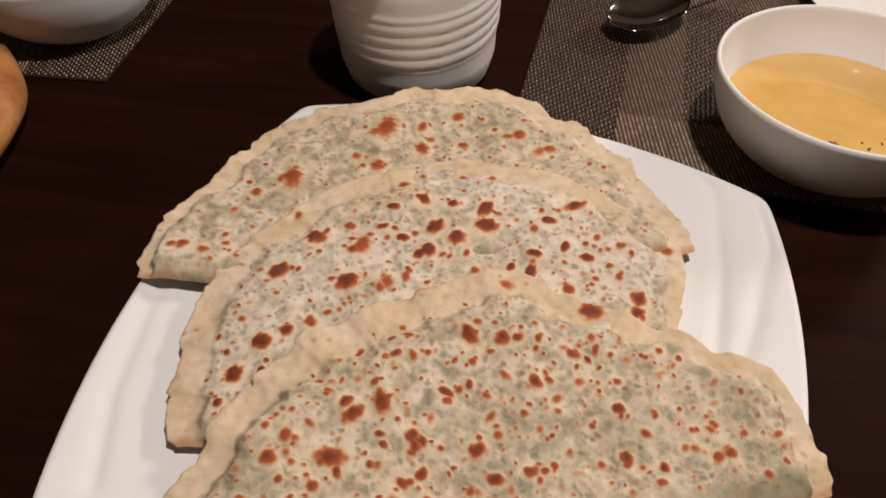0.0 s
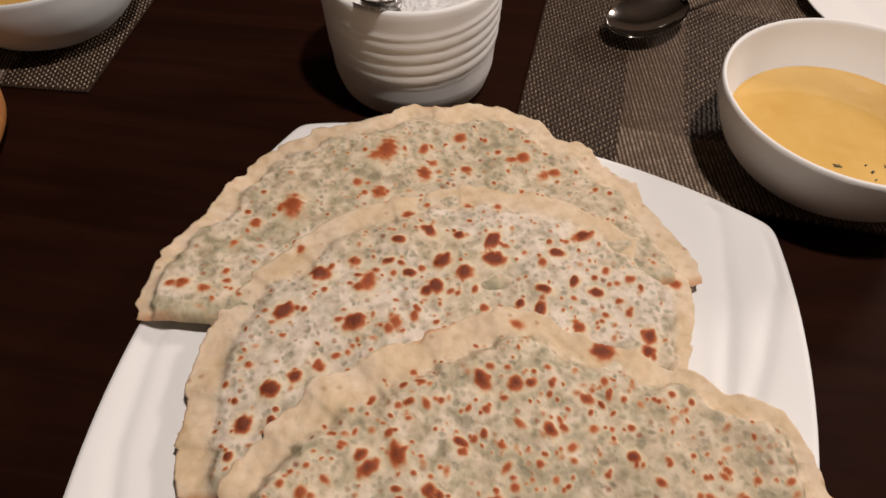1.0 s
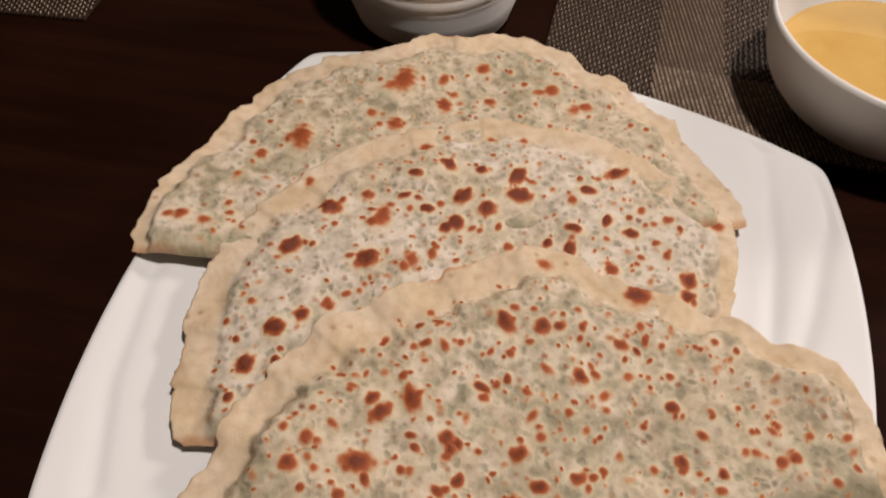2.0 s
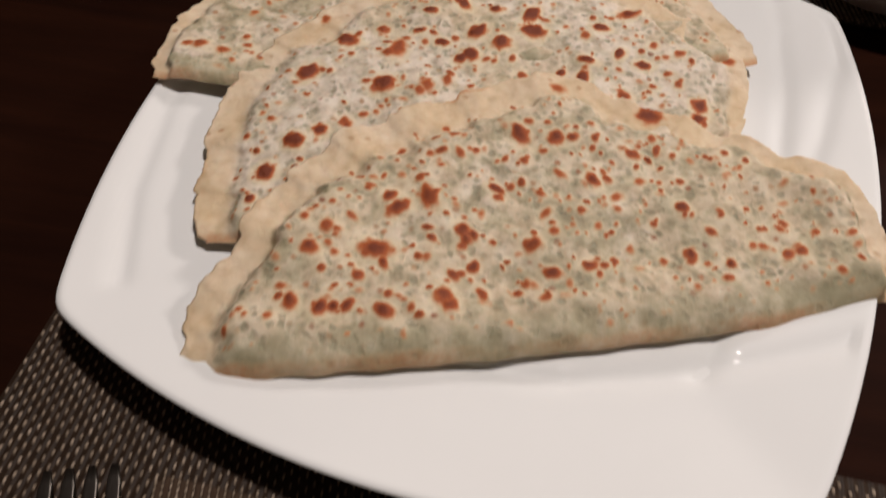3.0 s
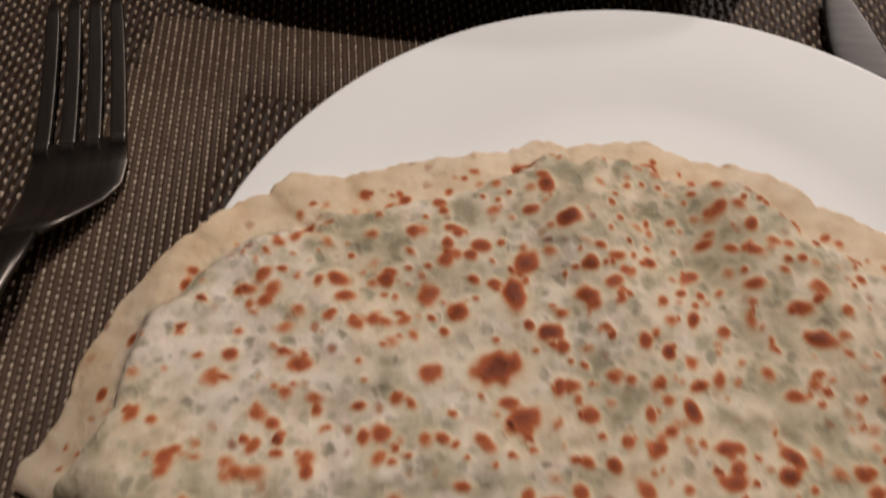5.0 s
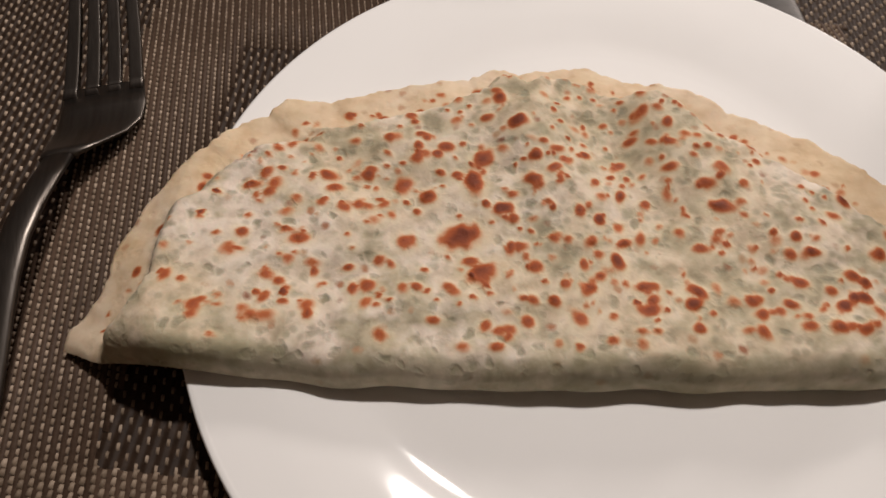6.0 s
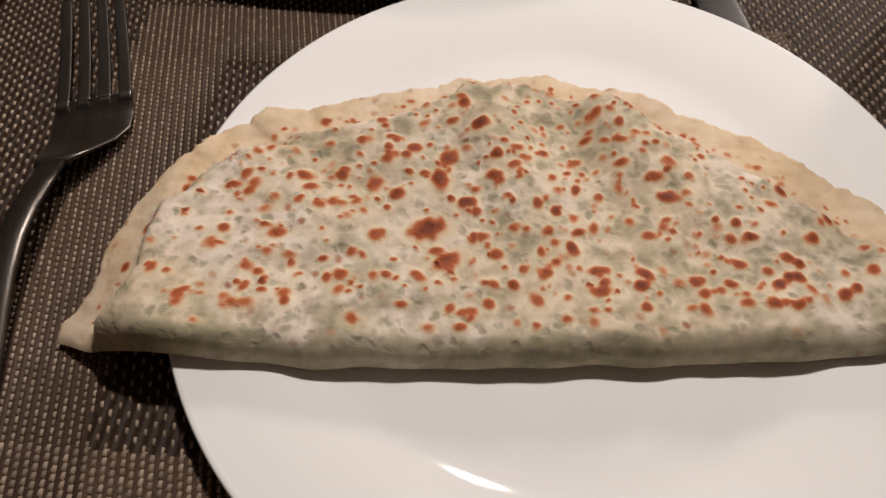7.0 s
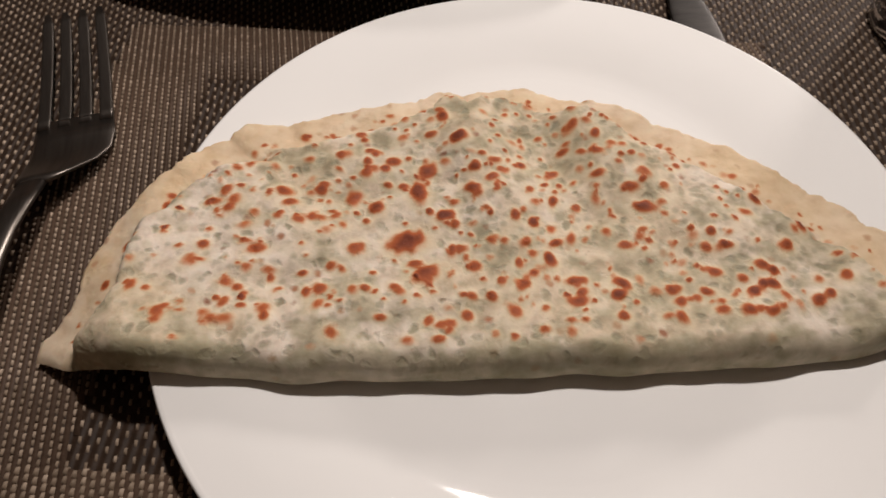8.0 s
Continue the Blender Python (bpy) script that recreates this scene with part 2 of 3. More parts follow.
def part(name, bm, mat, parent=None, label="", smooth=False):
    me = bpy.data.meshes.new(name)
    bmesh.ops.recalc_face_normals(bm, faces=bm.faces)
    bm.to_mesh(me)
    bm.free()
    if smooth:
        me.polygons.foreach_set("use_smooth", [True] * len(me.polygons))
    me.materials.append(mat)
    ob = new(name, me)
    ob.parent = parent
    if label:
        ob["label"] = label
    return ob


def block(x0, x1, y0, y1, z0, z1, bevel=0.0):
    bm = bmesh.new()
    bmesh.ops.create_cube(bm, size=1.0)
    for v in bm.verts:
        v.co = ((x0 + x1) / 2 + v.co.x * (x1 - x0), (y0 + y1) / 2 + v.co.y * (y1 - y0), (z0 + z1) / 2 + v.co.z * (z1 - z0))
    if bevel:
        bmesh.ops.bevel(bm, geom=list(bm.edges), offset=bevel, segments=2, affect="EDGES")
    return bm


def empty(name, m):
    ob = new(name)
    ob.empty_display_size = 0.02
    ob.matrix_basis = m
    return ob


def ease(a, b, x):
    k = np.clip((x - a) / (b - a), 0, 1)
    return k * k * (3 - 2 * k)


def ripple(x, y, wave, seed, count=7):
    """Smooth unrepeating bumps of about that wavelength, -1 to 1."""
    rng = np.random.RandomState(seed)
    total = np.zeros(np.broadcast(x, y).shape)
    for _ in range(count):
        a, k, p = rng.uniform(0, 2 * np.pi), 2 * np.pi / wave * rng.uniform(0.6, 1.5), rng.uniform(0, 2 * np.pi)
        total = total + np.sin(k * (x * np.cos(a) + y * np.sin(a)) + p)
    return total / count * 1.6


def ring_faces(rows, n, offset=0):
    return [(offset + i * n + j, offset + i * n + (j + 1) % n, offset + (i + 1) * n + (j + 1) % n, offset + (i + 1) * n + j) for i in range(rows - 1) for j in range(n)]


def lathe(name, profile, mat, parent=None, label="", n=128, wobble=0.0, seed=1):
    """A turned shape from (radius, height) pairs, closed at the axis at both ends."""
    verts, ang = [], np.linspace(0, 2 * np.pi, n, endpoint=False)
    for r, z in profile:
        rr = r * (1 + wobble * ripple(np.cos(ang), np.sin(ang), 2.5, seed))
        verts += [(a * math.cos(t), a * math.sin(t), z) for a, t in zip(rr, ang)]
    return solid(name, verts, ring_faces(len(profile), n), mat, parent, label)


def smooth_profile(points, steps=6):
    """Catmull-Rom through profile points."""
    p = [Vector(q) for q in [points[0], *points, points[-1]]]
    out = []
    for i in range(1, len(p) - 2):
        for k in range(steps):
            t = k / steps
            a, b, c, d = p[i - 1], p[i], p[i + 1], p[i + 2]
            out.append(tuple(0.5 * (2 * b + (c - a) * t + (2 * a - 5 * b + 4 * c - d) * t * t + (3 * b - a - 3 * c + d) * t ** 3)))
    return [*out, tuple(points[-1])]


def bar(name, stations, mat, parent=None, label="", n=12, power=2.6):
    """A bar through stations (x, y, z, half width across x, half thickness), rounded in section, closed at its ends."""
    verts = []
    for x, y, z, w, h in [(*stations[0][:3], 1e-5, 1e-5), *stations, (*stations[-1][:3], 1e-5, 1e-5)]:
        for j in range(n):
            t = 2 * np.pi * (j + 0.5) / n
            c, s = math.cos(t), math.sin(t)
            verts.append((x + w * math.copysign(abs(c) ** (2 / power), c), y, z + h * math.copysign(abs(s) ** (2 / power), s)))
    return solid(name, verts, ring_faces(len(stations) + 2, n), mat, parent, label)


# ---- room ----
def wall(name, x0, x1, y0, y1, z0, z1, mat, label, cat):
    return tagged(part(name, block(x0, x1, y0, y1, z0, z1), mat), label, cat, kind="structure")


# unseen shell added round the table: walls bounce light, the dark ceiling holds it down
wall("floor", -2.2, 2.4, -2.0, 2.8, -0.1, 0.0, FLOOR, "brown wooden floor below the dining table", "floor")
wall("ceiling", -2.2, 2.4, -2.0, 2.8, 2.6, 2.7, CEILING, "unseen ceiling over the dining room, dark to dim table reflections", "ceiling")
wall("wall_north", -2.2, 2.4, 2.8, 2.9, 0, 2.6, WALL, "plain warm beige plaster wall, unseen, added for bounce light", "wall")
wall("wall_south", -2.2, 2.4, -2.1, -2.0, 0, 2.6, WALL, "plain warm beige plaster wall, unseen, added for bounce light", "wall")
wall("wall_east", 2.4, 2.5, -2.0, 2.8, 0, 2.6, WALL, "plain warm beige plaster wall, unseen, added for bounce light", "wall")
wall("wall_west", -2.3, -2.2, -2.0, 2.8, 0, 2.6, WALL, "plain warm beige plaster wall, unseen, added for bounce light", "wall")


# ---- table ----
def dining_table():
    t = empty("dining_table", pose(0.1, 0.32, 0, 0, 0, -11))
    part("tabletop", block(-0.85, 0.85, -0.55, 0.55, TOP - 0.035, TOP, 0.004), WOOD, t)
    for sx in (-1, 1):
        for sy in (-1, 1):
            part("leg", block(sx * 0.78 - 0.035, sx * 0.78 + 0.035, sy * 0.48 - 0.035, sy * 0.48 + 0.035, 0, TOP - 0.035, 0.003), WOOD, t)
    return tagged(t, "dark reddish brown wooden dining table with satin top", "table")


dining_table()


# ---- placemats ----
def placemat(corner, turn, wide, deep, label, seed, flip=False):
    """A thin woven vinyl sheet: a slab with lines of lighter raised threads in patches that change direction."""
    mat = empty("placemat", pose(corner[0], corner[1], TOP, 0, 0, turn))
    part("sheet", block(0, wide, 0, deep, 0.0004, 0.0016, 0.0003), WEAVE, mat)
    verts, faces = [], []
    rng = np.random.RandomState(seed)
    dx, dy = 0.0030, 0.0026
    ribs, rib_faces = [], []
    shape = [(-1, -1, 0), (-1, 1, 0), (1, 1, 0), (1, -1, 0), (-0.55, -0.62, 1), (-0.55, 0.62, 1), (0.55, 0.62, 1), (0.55, -0.62, 1)]
    quads = [(4, 7, 6, 5), (0, 4, 5, 1), (1, 5, 6, 2), (2, 6, 7, 3), (3, 7, 4, 0)]
    slant = -0.235              # the threads run askew to the cut edges and to the pattern
    for i in range(-14, int(wide / dx) + 14):
        start = None
        for j in range(int(deep / dy)):
            v = (j + 0.5) * dy
            u = (i + 0.5) * dx + slant * (v - deep / 2)
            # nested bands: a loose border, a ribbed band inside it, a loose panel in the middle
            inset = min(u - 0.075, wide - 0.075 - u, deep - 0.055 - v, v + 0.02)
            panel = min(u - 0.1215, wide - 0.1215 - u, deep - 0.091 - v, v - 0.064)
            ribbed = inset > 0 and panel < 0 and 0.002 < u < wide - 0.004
            if ribbed and start is None:
                start = v - dy / 2
            if start is not None and (not ribbed or j == int(deep / dy) - 1):
                # one smooth dark rib beside each line of thread
                b, stop = len(ribs), v - dy / 2
                ends = [stop if y > 0 else start for x, y, z in shape]
                ribs += [((i + 1) * dx + slant * (end - deep / 2) + 0.00105 * x, end, 0.0016 + 0.0006 * z) for end, (x, y, z) in zip(ends, shape)]
                rib_faces += [tuple(b + k for k in q) for q in quads]
                start = None
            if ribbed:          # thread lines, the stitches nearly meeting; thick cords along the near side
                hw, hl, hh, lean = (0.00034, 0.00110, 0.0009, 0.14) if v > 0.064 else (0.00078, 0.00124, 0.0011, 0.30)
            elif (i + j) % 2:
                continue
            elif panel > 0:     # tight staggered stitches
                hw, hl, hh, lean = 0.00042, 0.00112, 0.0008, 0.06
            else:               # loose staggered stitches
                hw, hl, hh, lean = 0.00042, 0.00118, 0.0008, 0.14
            v += dy * 0.3 * (i % 2) * ribbed
            if not (0.001 < u < wide - 0.001 and 0.002 < v < deep - 0.002):
                continue
            hw, hl = hw * rng.uniform(0.9, 1.1), hl * rng.uniform(0.9, 1.06)
            b = len(verts)
            verts += [(u + hw * x + (slant + lean) * hl * y, v + hl * y, 0.0016 + hh * z) for x, y, z in shape]
            faces += [tuple(b + k for k in q) for q in quads]
    th = solid("thread", verts, faces, THREAD, mat, "light tan raised weave threads", smooth=True)
    th["kind"] = "stuff"
    rb = solid("rib", ribs, rib_faces, RIB, mat, "dark brown raised weave ribs", smooth=True)
    rb["kind"] = "stuff"
    return tagged(mat, label, "placemat", group="placemats on the table")


MAT_W, MAT_D = 0.45, 0.33
near = pose(-0.119, 0.168, 0, 0, 0, -12.5) @ Vector((0, -MAT_D, 0))
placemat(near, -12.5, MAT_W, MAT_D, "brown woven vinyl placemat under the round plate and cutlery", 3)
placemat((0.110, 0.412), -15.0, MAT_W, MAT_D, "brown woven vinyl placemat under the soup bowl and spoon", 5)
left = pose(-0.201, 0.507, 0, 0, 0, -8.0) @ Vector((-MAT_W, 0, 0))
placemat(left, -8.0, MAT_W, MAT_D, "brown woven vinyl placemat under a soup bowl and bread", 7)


# ---- plates ----
def square_plate(m):
    """Rounded square serving plate: four bowed sides, flat well, wide rising rim with shallow flowing grooves."""
    n, ang = 384, np.linspace(0, 2 * np.pi, 384, endpoint=False)
    r = np.zeros(n)
    for k, mid, bow in ((0, 0.1756, 0.454), (1, 0.1552, 0.387), (2, 0.1621, 0.440), (3, 0.1873, 0.3455)):
        d = ang - k * np.pi / 2
        c = mid - bow
        side = c * np.cos(d) + np.sqrt(np.maximum(bow ** 2 - (c * np.sin(d)) ** 2, 0))
        side = np.where(np.cos(d) > 0.25, side, 0.5)
        r = r + side ** -80.0
    r = r ** (-1 / 80.0)
    prof = smooth_profile([(0.0, 0.0172), (0.25, 0.0172), (0.45, 0.0173), (0.58, 0.0174), (0.66, 0.0177), (0.71, 0.0186), (0.76, 0.0204), (0.82, 0.0230), (0.90, 0.0272), (0.985, 0.0320)], 8)
    prof += [(0.997, 0.0322), (1.0, 0.0312), (0.998, 0.0296)]
    prof += smooth_profile([(0.97, 0.0268), (0.84, 0.0205), (0.70, 0.0135), (0.61, 0.0085), (0.585, 0.0030), (0.58, 0.0004), (0.555, 0.0004), (0.54, 0.010), (0.3, 0.0115), (0.0, 0.0115)], 5)
    # shallow pressed lines that wander over the rim: along the front of the well, across its corner, down the side
    lines = (((0.02, -0.131), (0.064, -0.126), (0.111, -0.107), (0.164, -0.081)), ((0.122, -0.076), (0.112, -0.107)),
             ((0.120, 0.150), (0.132, 0.110), (0.138, 0.060), (0.137, 0.0), (0.128, -0.05)), ((0.158, 0.130), (0.161, 0.09), (0.154, 0.03), (0.140, -0.03)),
             ((-0.150, 0.02), (-0.150, -0.05), (-0.137, -0.10), (-0.118, -0.14)))
    verts = []
    for i, (f, z) in enumerate(prof):
        x, y = r * f * np.cos(ang), r * f * np.sin(ang)
        press = np.zeros(n)
        if i < 72 and f < 0.97:
            for line in lines:
                off = np.full(n, 1.0)
                for (x0, y0), (x1, y1) in zip(line, line[1:]):
                    along = np.clip(((x - x0) * (x1 - x0) + (y - y0) * (y1 - y0)) / ((x1 - x0) ** 2 + (y1 - y0) ** 2), 0, 1)
                    off = np.minimum(off, np.hypot(x - x0 - along * (x1 - x0), y - y0 - along * (y1 - y0)))
                press = press - 0.0022 * np.exp(-(off / 0.0045) ** 2)
        verts += [(a, b, z * 0.9 + w) for a, b, w in zip(x, y, press)]
    ob = solid("serving_plate", verts, ring_faces(len(prof), n), PORCELAIN_WORN)
    ob.matrix_basis = m
    return tagged(ob, "white square porcelain serving plate with bowed sides", "plate")


square_plate(pose(0.0713, 0.2682, TOP, 0, 0, -17.75))


def round_plate(m, label):
    prof = smooth_profile([(0.0, 0.0082), (0.05, 0.0082), (0.080, 0.0082), (0.087, 0.0083), (0.0925, 0.0088), (0.099, 0.0100), (0.108, 0.0116), (0.117, 0.0128), (0.126, 0.0136), (0.1330, 0.0141)], 6)
    prof += [(0.1342, 0.0143), (0.1350, 0.0139), (0.1346, 0.0130)]
    prof += smooth_profile([(0.131, 0.0116), (0.115, 0.0085), (0.098, 0.0054), (0.086, 0.0034), (0.082, 0.0006), (0.077, 0.0006), (0.074, 0.0040), (0.05, 0.0045), (0.0, 0.0045)], 5)
    ob = lathe("dinner_plate", prof, PORCELAIN, n=192)
    ob.matrix_basis = m
    return tagged(ob, label, "plate")


MAT_Z = TOP + 0.0020
round_plate(pose(0.1039, -0.0640, MAT_Z), "round white porcelain dinner plate with a smooth wide rim")
round_plate(pose(0.524, 0.60, MAT_Z), "round white porcelain plate beside the soup bowl")


# ---- stuffed flatbreads ----
def flatbread(m, profile, marked, seed, label, puff, rims, belly, slope, mat, small=(190, 1.7), torn=True, scallop=0.0026, creases=(), lifts=(), dish=None, specks=(), roll=0.0105):
    """A half-moon of folded thin dough: profile is the radius in mm at even angles round the middle of the fold,
    rims the width in mm of the pressed edge, marked pairs of charred marks (x, y, radius in mm) and how burnt they are."""
    nt, nr = 380, 125
    th = np.linspace(0, np.pi, nt + 1)
    knots = np.linspace(0, np.pi, len(profile))
    rad = np.interp(th, knots, profile) / 1000.0
    kern = np.hanning(13) / np.hanning(13).sum()
    rad = np.convolve(np.pad(rad, 6, mode="edge"), kern, mode="valid")
    rimw = np.interp(th, np.linspace(0, np.pi, len(rims)), rims) / 1000.0
    run = np.concatenate([[0], np.cumsum(np.hypot(np.diff(rad * np.cos(th)), np.diff(rad * np.sin(th))))])
    pleat = (run / (0.034 if torn else 0.030) + 0.6 * ripple(run, run * 0, 0.09, seed)) % 1.0
    step = pleat * (1 - ease(0.90, 1.0, pleat)) - 0.45
    rad = rad + scallop * ((1.5 * step) if torn else (np.sin(np.pi * pleat) ** 0.6 - 0.6)) + 0.0010 * ripple(run, run * 0, 0.012, seed + 1) + 0.0005 * ripple(run, run * 0, 0.004, seed + 12)
    rho = np.linspace(0, 1, nr + 1) ** 0.88
    P, T = np.meshgrid(rho, th, indexing="ij")
    R = np.broadcast_to(rad, P.shape)
    X, Y = P * R * np.cos(T), P * R * np.sin(T)
    half = max(profile[0], profile[-1]) / 1000.0
    Y0 = Y.copy()
    near_fold = 1 - ease(0.0, 0.06, Y)
    Y = Y - near_fold * (belly * np.clip(1 - np.abs(X / half) ** np.where(X < 0, 9 if torn else 4, 4), 0, 1) + 0.0012 * ripple(X, X * 0, 0.03, seed + 2))
    drim = (1 - P) * R + 0.004 * ripple(X, Y, 0.045, seed + 3)
    inner = ease(rimw * 0.66, rimw * 1.08, drim)
    lumps = 0.0016 * ripple(X, Y, 0.045, seed + 4) + 0.0007 * ripple(X, Y, 0.016, seed + 5, 9)
    for x0, y0, x1, y1, high, wide in creases:
        along = np.clip(((X - x0) * (x1 - x0) + (Y - y0) * (y1 - y0)) / ((x1 - x0) ** 2 + (y1 - y0) ** 2), 0, 1)
        off = np.hypot(X - x0 - along * (x1 - x0), Y - y0 - along * (y1 - y0))
        lumps = lumps + high * np.exp(-(off / wide) ** 2)
    crimp = 0.0008 * np.broadcast_to(pleat * (1 - ease(0.86, 1.0, pleat)), P.shape) * ease(0.0, 0.6, P) + 0.0012 * ripple(X, Y, 0.036, seed + 6) + 0.00025 * ripple(X, Y, 0.009, seed + 8)
    fold_dip = 0.0014 * ease(0.012, 0.03, Y0) * ease(0.0, 1.0, inner)
    top = 0.0022 + inner * (puff + lumps - fold_dip) + (1 - inner) * crimp

    # charred marks
    rng = np.random.RandomState(seed + 20)
    char, halo = np.zeros(P.shape), np.zeros(P.shape)
    marks = [(x / 1000, y / 1000, 1.2 * r / 1000, burn + 0.26 * ((37 * x + 53 * y) % 17) / 16) for blisters, burn in marked for x, y, r in blisters]
    marks += [(x / 1000, y / 1000, 0.0011, 1.6) for x, y in specks]
    for _ in range(small[0]):
        t, q = rng.uniform(0.03, np.pi - 0.03), math.sqrt(rng.uniform(0.01, 0.80 if torn else 0.90))
        rr = float(np.interp(t, th, rad))
        marks.append((q * rr * math.cos(t), q * rr * math.sin(t) - 0.002, 0.0010 + small[1] * 0.001 * rng.rand() ** 1.8, rng.uniform(0.35, 0.9)))
    wob = 0.20 * ripple(X, Y, 0.0055, seed + 7, 9)
    for x, y, r, dark in marks:
        a, long = rng.normal(0, 0.9), rng.uniform(1.0, 1.5)
        ux, uy = (X - x) * math.cos(a) + (Y - y) * math.sin(a), (Y - y) * math.cos(a) - (X - x) * math.sin(a)
        d = np.hypot(ux / long, uy * long ** 0.4) / r + wob
        halo = np.maximum(halo, dark * (1 - ease(1.1, 1.9, d)))
        side = 0.95 + 0.36 * np.clip((0.8 * (Y - y) - 0.4 * (X - x)) / r, -1, 1)
        char = np.maximum(char, dark * side * (1 - ease(0.15, 1.35, d)))
    toast = 0.34 * np.clip(ripple(X, Y, 0.05, seed + 13) - 0.15, 0, 1) * (1 - ease(0.0005, 0.0032, (1 - P) * R))
    char = np.maximum(char, toast)
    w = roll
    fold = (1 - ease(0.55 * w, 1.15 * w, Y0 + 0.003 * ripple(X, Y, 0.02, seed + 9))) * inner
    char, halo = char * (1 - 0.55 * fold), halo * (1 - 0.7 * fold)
    if torn:
        # golden line where the fold lay on the griddle
        char = np.maximum(char, 0.27 * (1 - ease(0.0015, 0.0065, Y0)) * np.clip(0.75 + 0.6 * ripple(X, X * 0, 0.05, seed + 14), 0, 1))
    top = top + 0.0009 * char * inner
    fr = np.sqrt(np.clip(1 - (1 - np.clip(Y0 / w, 0, 1)) ** 2, 0, 1))
    zmid = 0.22 * top
    top_z = zmid + (top - zmid) * fr
    bot_z = zmid - (zmid - (1 - inner) * np.maximum(top - 0.0020, 0)) * fr
    lean = math.tan(radians(slope))
    sag = lean * Y
    for x0, x1, high in lifts:
        sag = sag + high * ease(0.0, 1.0, (X - x0) / (x1 - x0))
    if dish:
        # lies over the rising rim of a round plate and sags a little past it
        away = np.hypot(X - dish[0], Y - dish[1])
        sag = sag + 0.122 * (np.clip(away, 0.092, 0.136) - 0.092) - 0.36 * np.maximum(away - 0.140, 0)
    verts = np.concatenate([np.stack([X, Y, top_z + sag], -1).reshape(-1, 3), np.stack([X, Y, bot_z + sag], -1).reshape(-1, 3)])
    k, half_n = nt + 1, (nr + 1) * (nt + 1)
    faces = []
    for i in range(nr):
        for j in range(nt):
            a = i * k + j
            faces.append((a, a + k, a + k + 1, a + 1))
            faces.append((half_n + a, half_n + a + 1, half_n + a + k + 1, half_n + a + k))
    e = nr * k
    faces += [(e + j, half_n + e + j, half_n + e + j + 1, e + j + 1) for j in range(nt)]
    whole = solid("stuffed_flatbread", verts, faces, mat)
    normals = np.zeros(len(verts) * 3)
    whole.data.vertex_normals.foreach_get("vector", normals)
    normals = normals.reshape(-1, 3)
    bpy.data.meshes.remove(whole.data)
    thing = empty("stuffed_flatbread", m)
    rim_share = np.concatenate([(1 - inner).ravel()] * 2)
    quads = np.array(faces)
    outer = rim_share[quads].mean(axis=1) > 0.5
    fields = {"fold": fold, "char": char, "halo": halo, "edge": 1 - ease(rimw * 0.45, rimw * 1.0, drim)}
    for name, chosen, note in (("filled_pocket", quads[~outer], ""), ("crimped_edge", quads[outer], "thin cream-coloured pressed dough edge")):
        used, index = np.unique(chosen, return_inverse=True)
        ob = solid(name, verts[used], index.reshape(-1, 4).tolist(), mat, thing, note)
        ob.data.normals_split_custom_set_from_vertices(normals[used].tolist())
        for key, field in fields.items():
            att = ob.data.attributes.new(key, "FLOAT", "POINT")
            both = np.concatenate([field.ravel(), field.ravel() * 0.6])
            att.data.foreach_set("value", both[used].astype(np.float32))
    return tagged(thing, label, "flatbread", group="stuffed flatbreads")


BACK_MARKS = [(-20, 111, 7.6), (-26, 109, 5.0), (-77, 70, 6.8), (-82, 72, 4.6), (-26, 78, 4.9), (2, 90, 4.8), (8, 99, 3.3), (27, 119, 4.0), (3, 111, 3.3), (28, 92, 3.2), (64, 97, 4.6), (57, 96, 2.9), (75, 83, 4.0), (82, 85, 3.6),
              (-98, 60, 3.4), (-132, 18, 3.5), (-121, 15, 2.8), (-138, 18, 2.5), (-109, 45, 2.6), (-111, 26, 2.2), (-39, 86, 3.2), (-121, 3, 2.7), (-103, 12, 2.2)]
flatbread(pose(0.060, 0.288, TOP + 0.0252, 0, 0, 3.5), [150, 148, 146, 143, 149, 145, 153, 147, 158, 158, 162, 151, 159, 150, 150, 152, 152, 153, 150, 150, 145, 148, 153, 154, 154], ((BACK_MARKS, 0.56),),
          11, "half-moon griddled flatbread with browned spots, leaning on the plate rim", 0.005, (18, 19, 20, 19, 17, 14, 10), 0.004, 2.4, dough("griddled_dough", 0.0, 0.72, 0.32), (170, 1.5), scallop=0.0016, lifts=((-0.10, -0.15, 0.007),), specks=((37, 127), (40, 117)))
MIDDLE_DARK = [(12, 97, 4.1), (9, 118, 3.3), (-9, 115, 2.6), (42, 104, 3.9), (40, 92, 4.5), (22, 87, 4.1), (5, 82, 4.0), (0, 81, 2.8), (-54, 103, 4.4), (-75, 84, 3.9), (-40, 70, 4.5), (55, 57, 3.3), (61, 68, 2.8), (88, 61, 2.8), (94, 98, 4.3),
               (105, 30, 3.9), (101, 22, 2.9), (-85, 42, 3.9), (-73, 46, 3.1), (-99, 28, 3.8), (-86, 27, 2.2), (25, 112, 2.6), (46, 63, 2.4), (75, 89, 2.9), (-17, 103, 2.2), (-7, 94, 2.5), (-106, 14, 2.1), (78, 69, 2.5)]
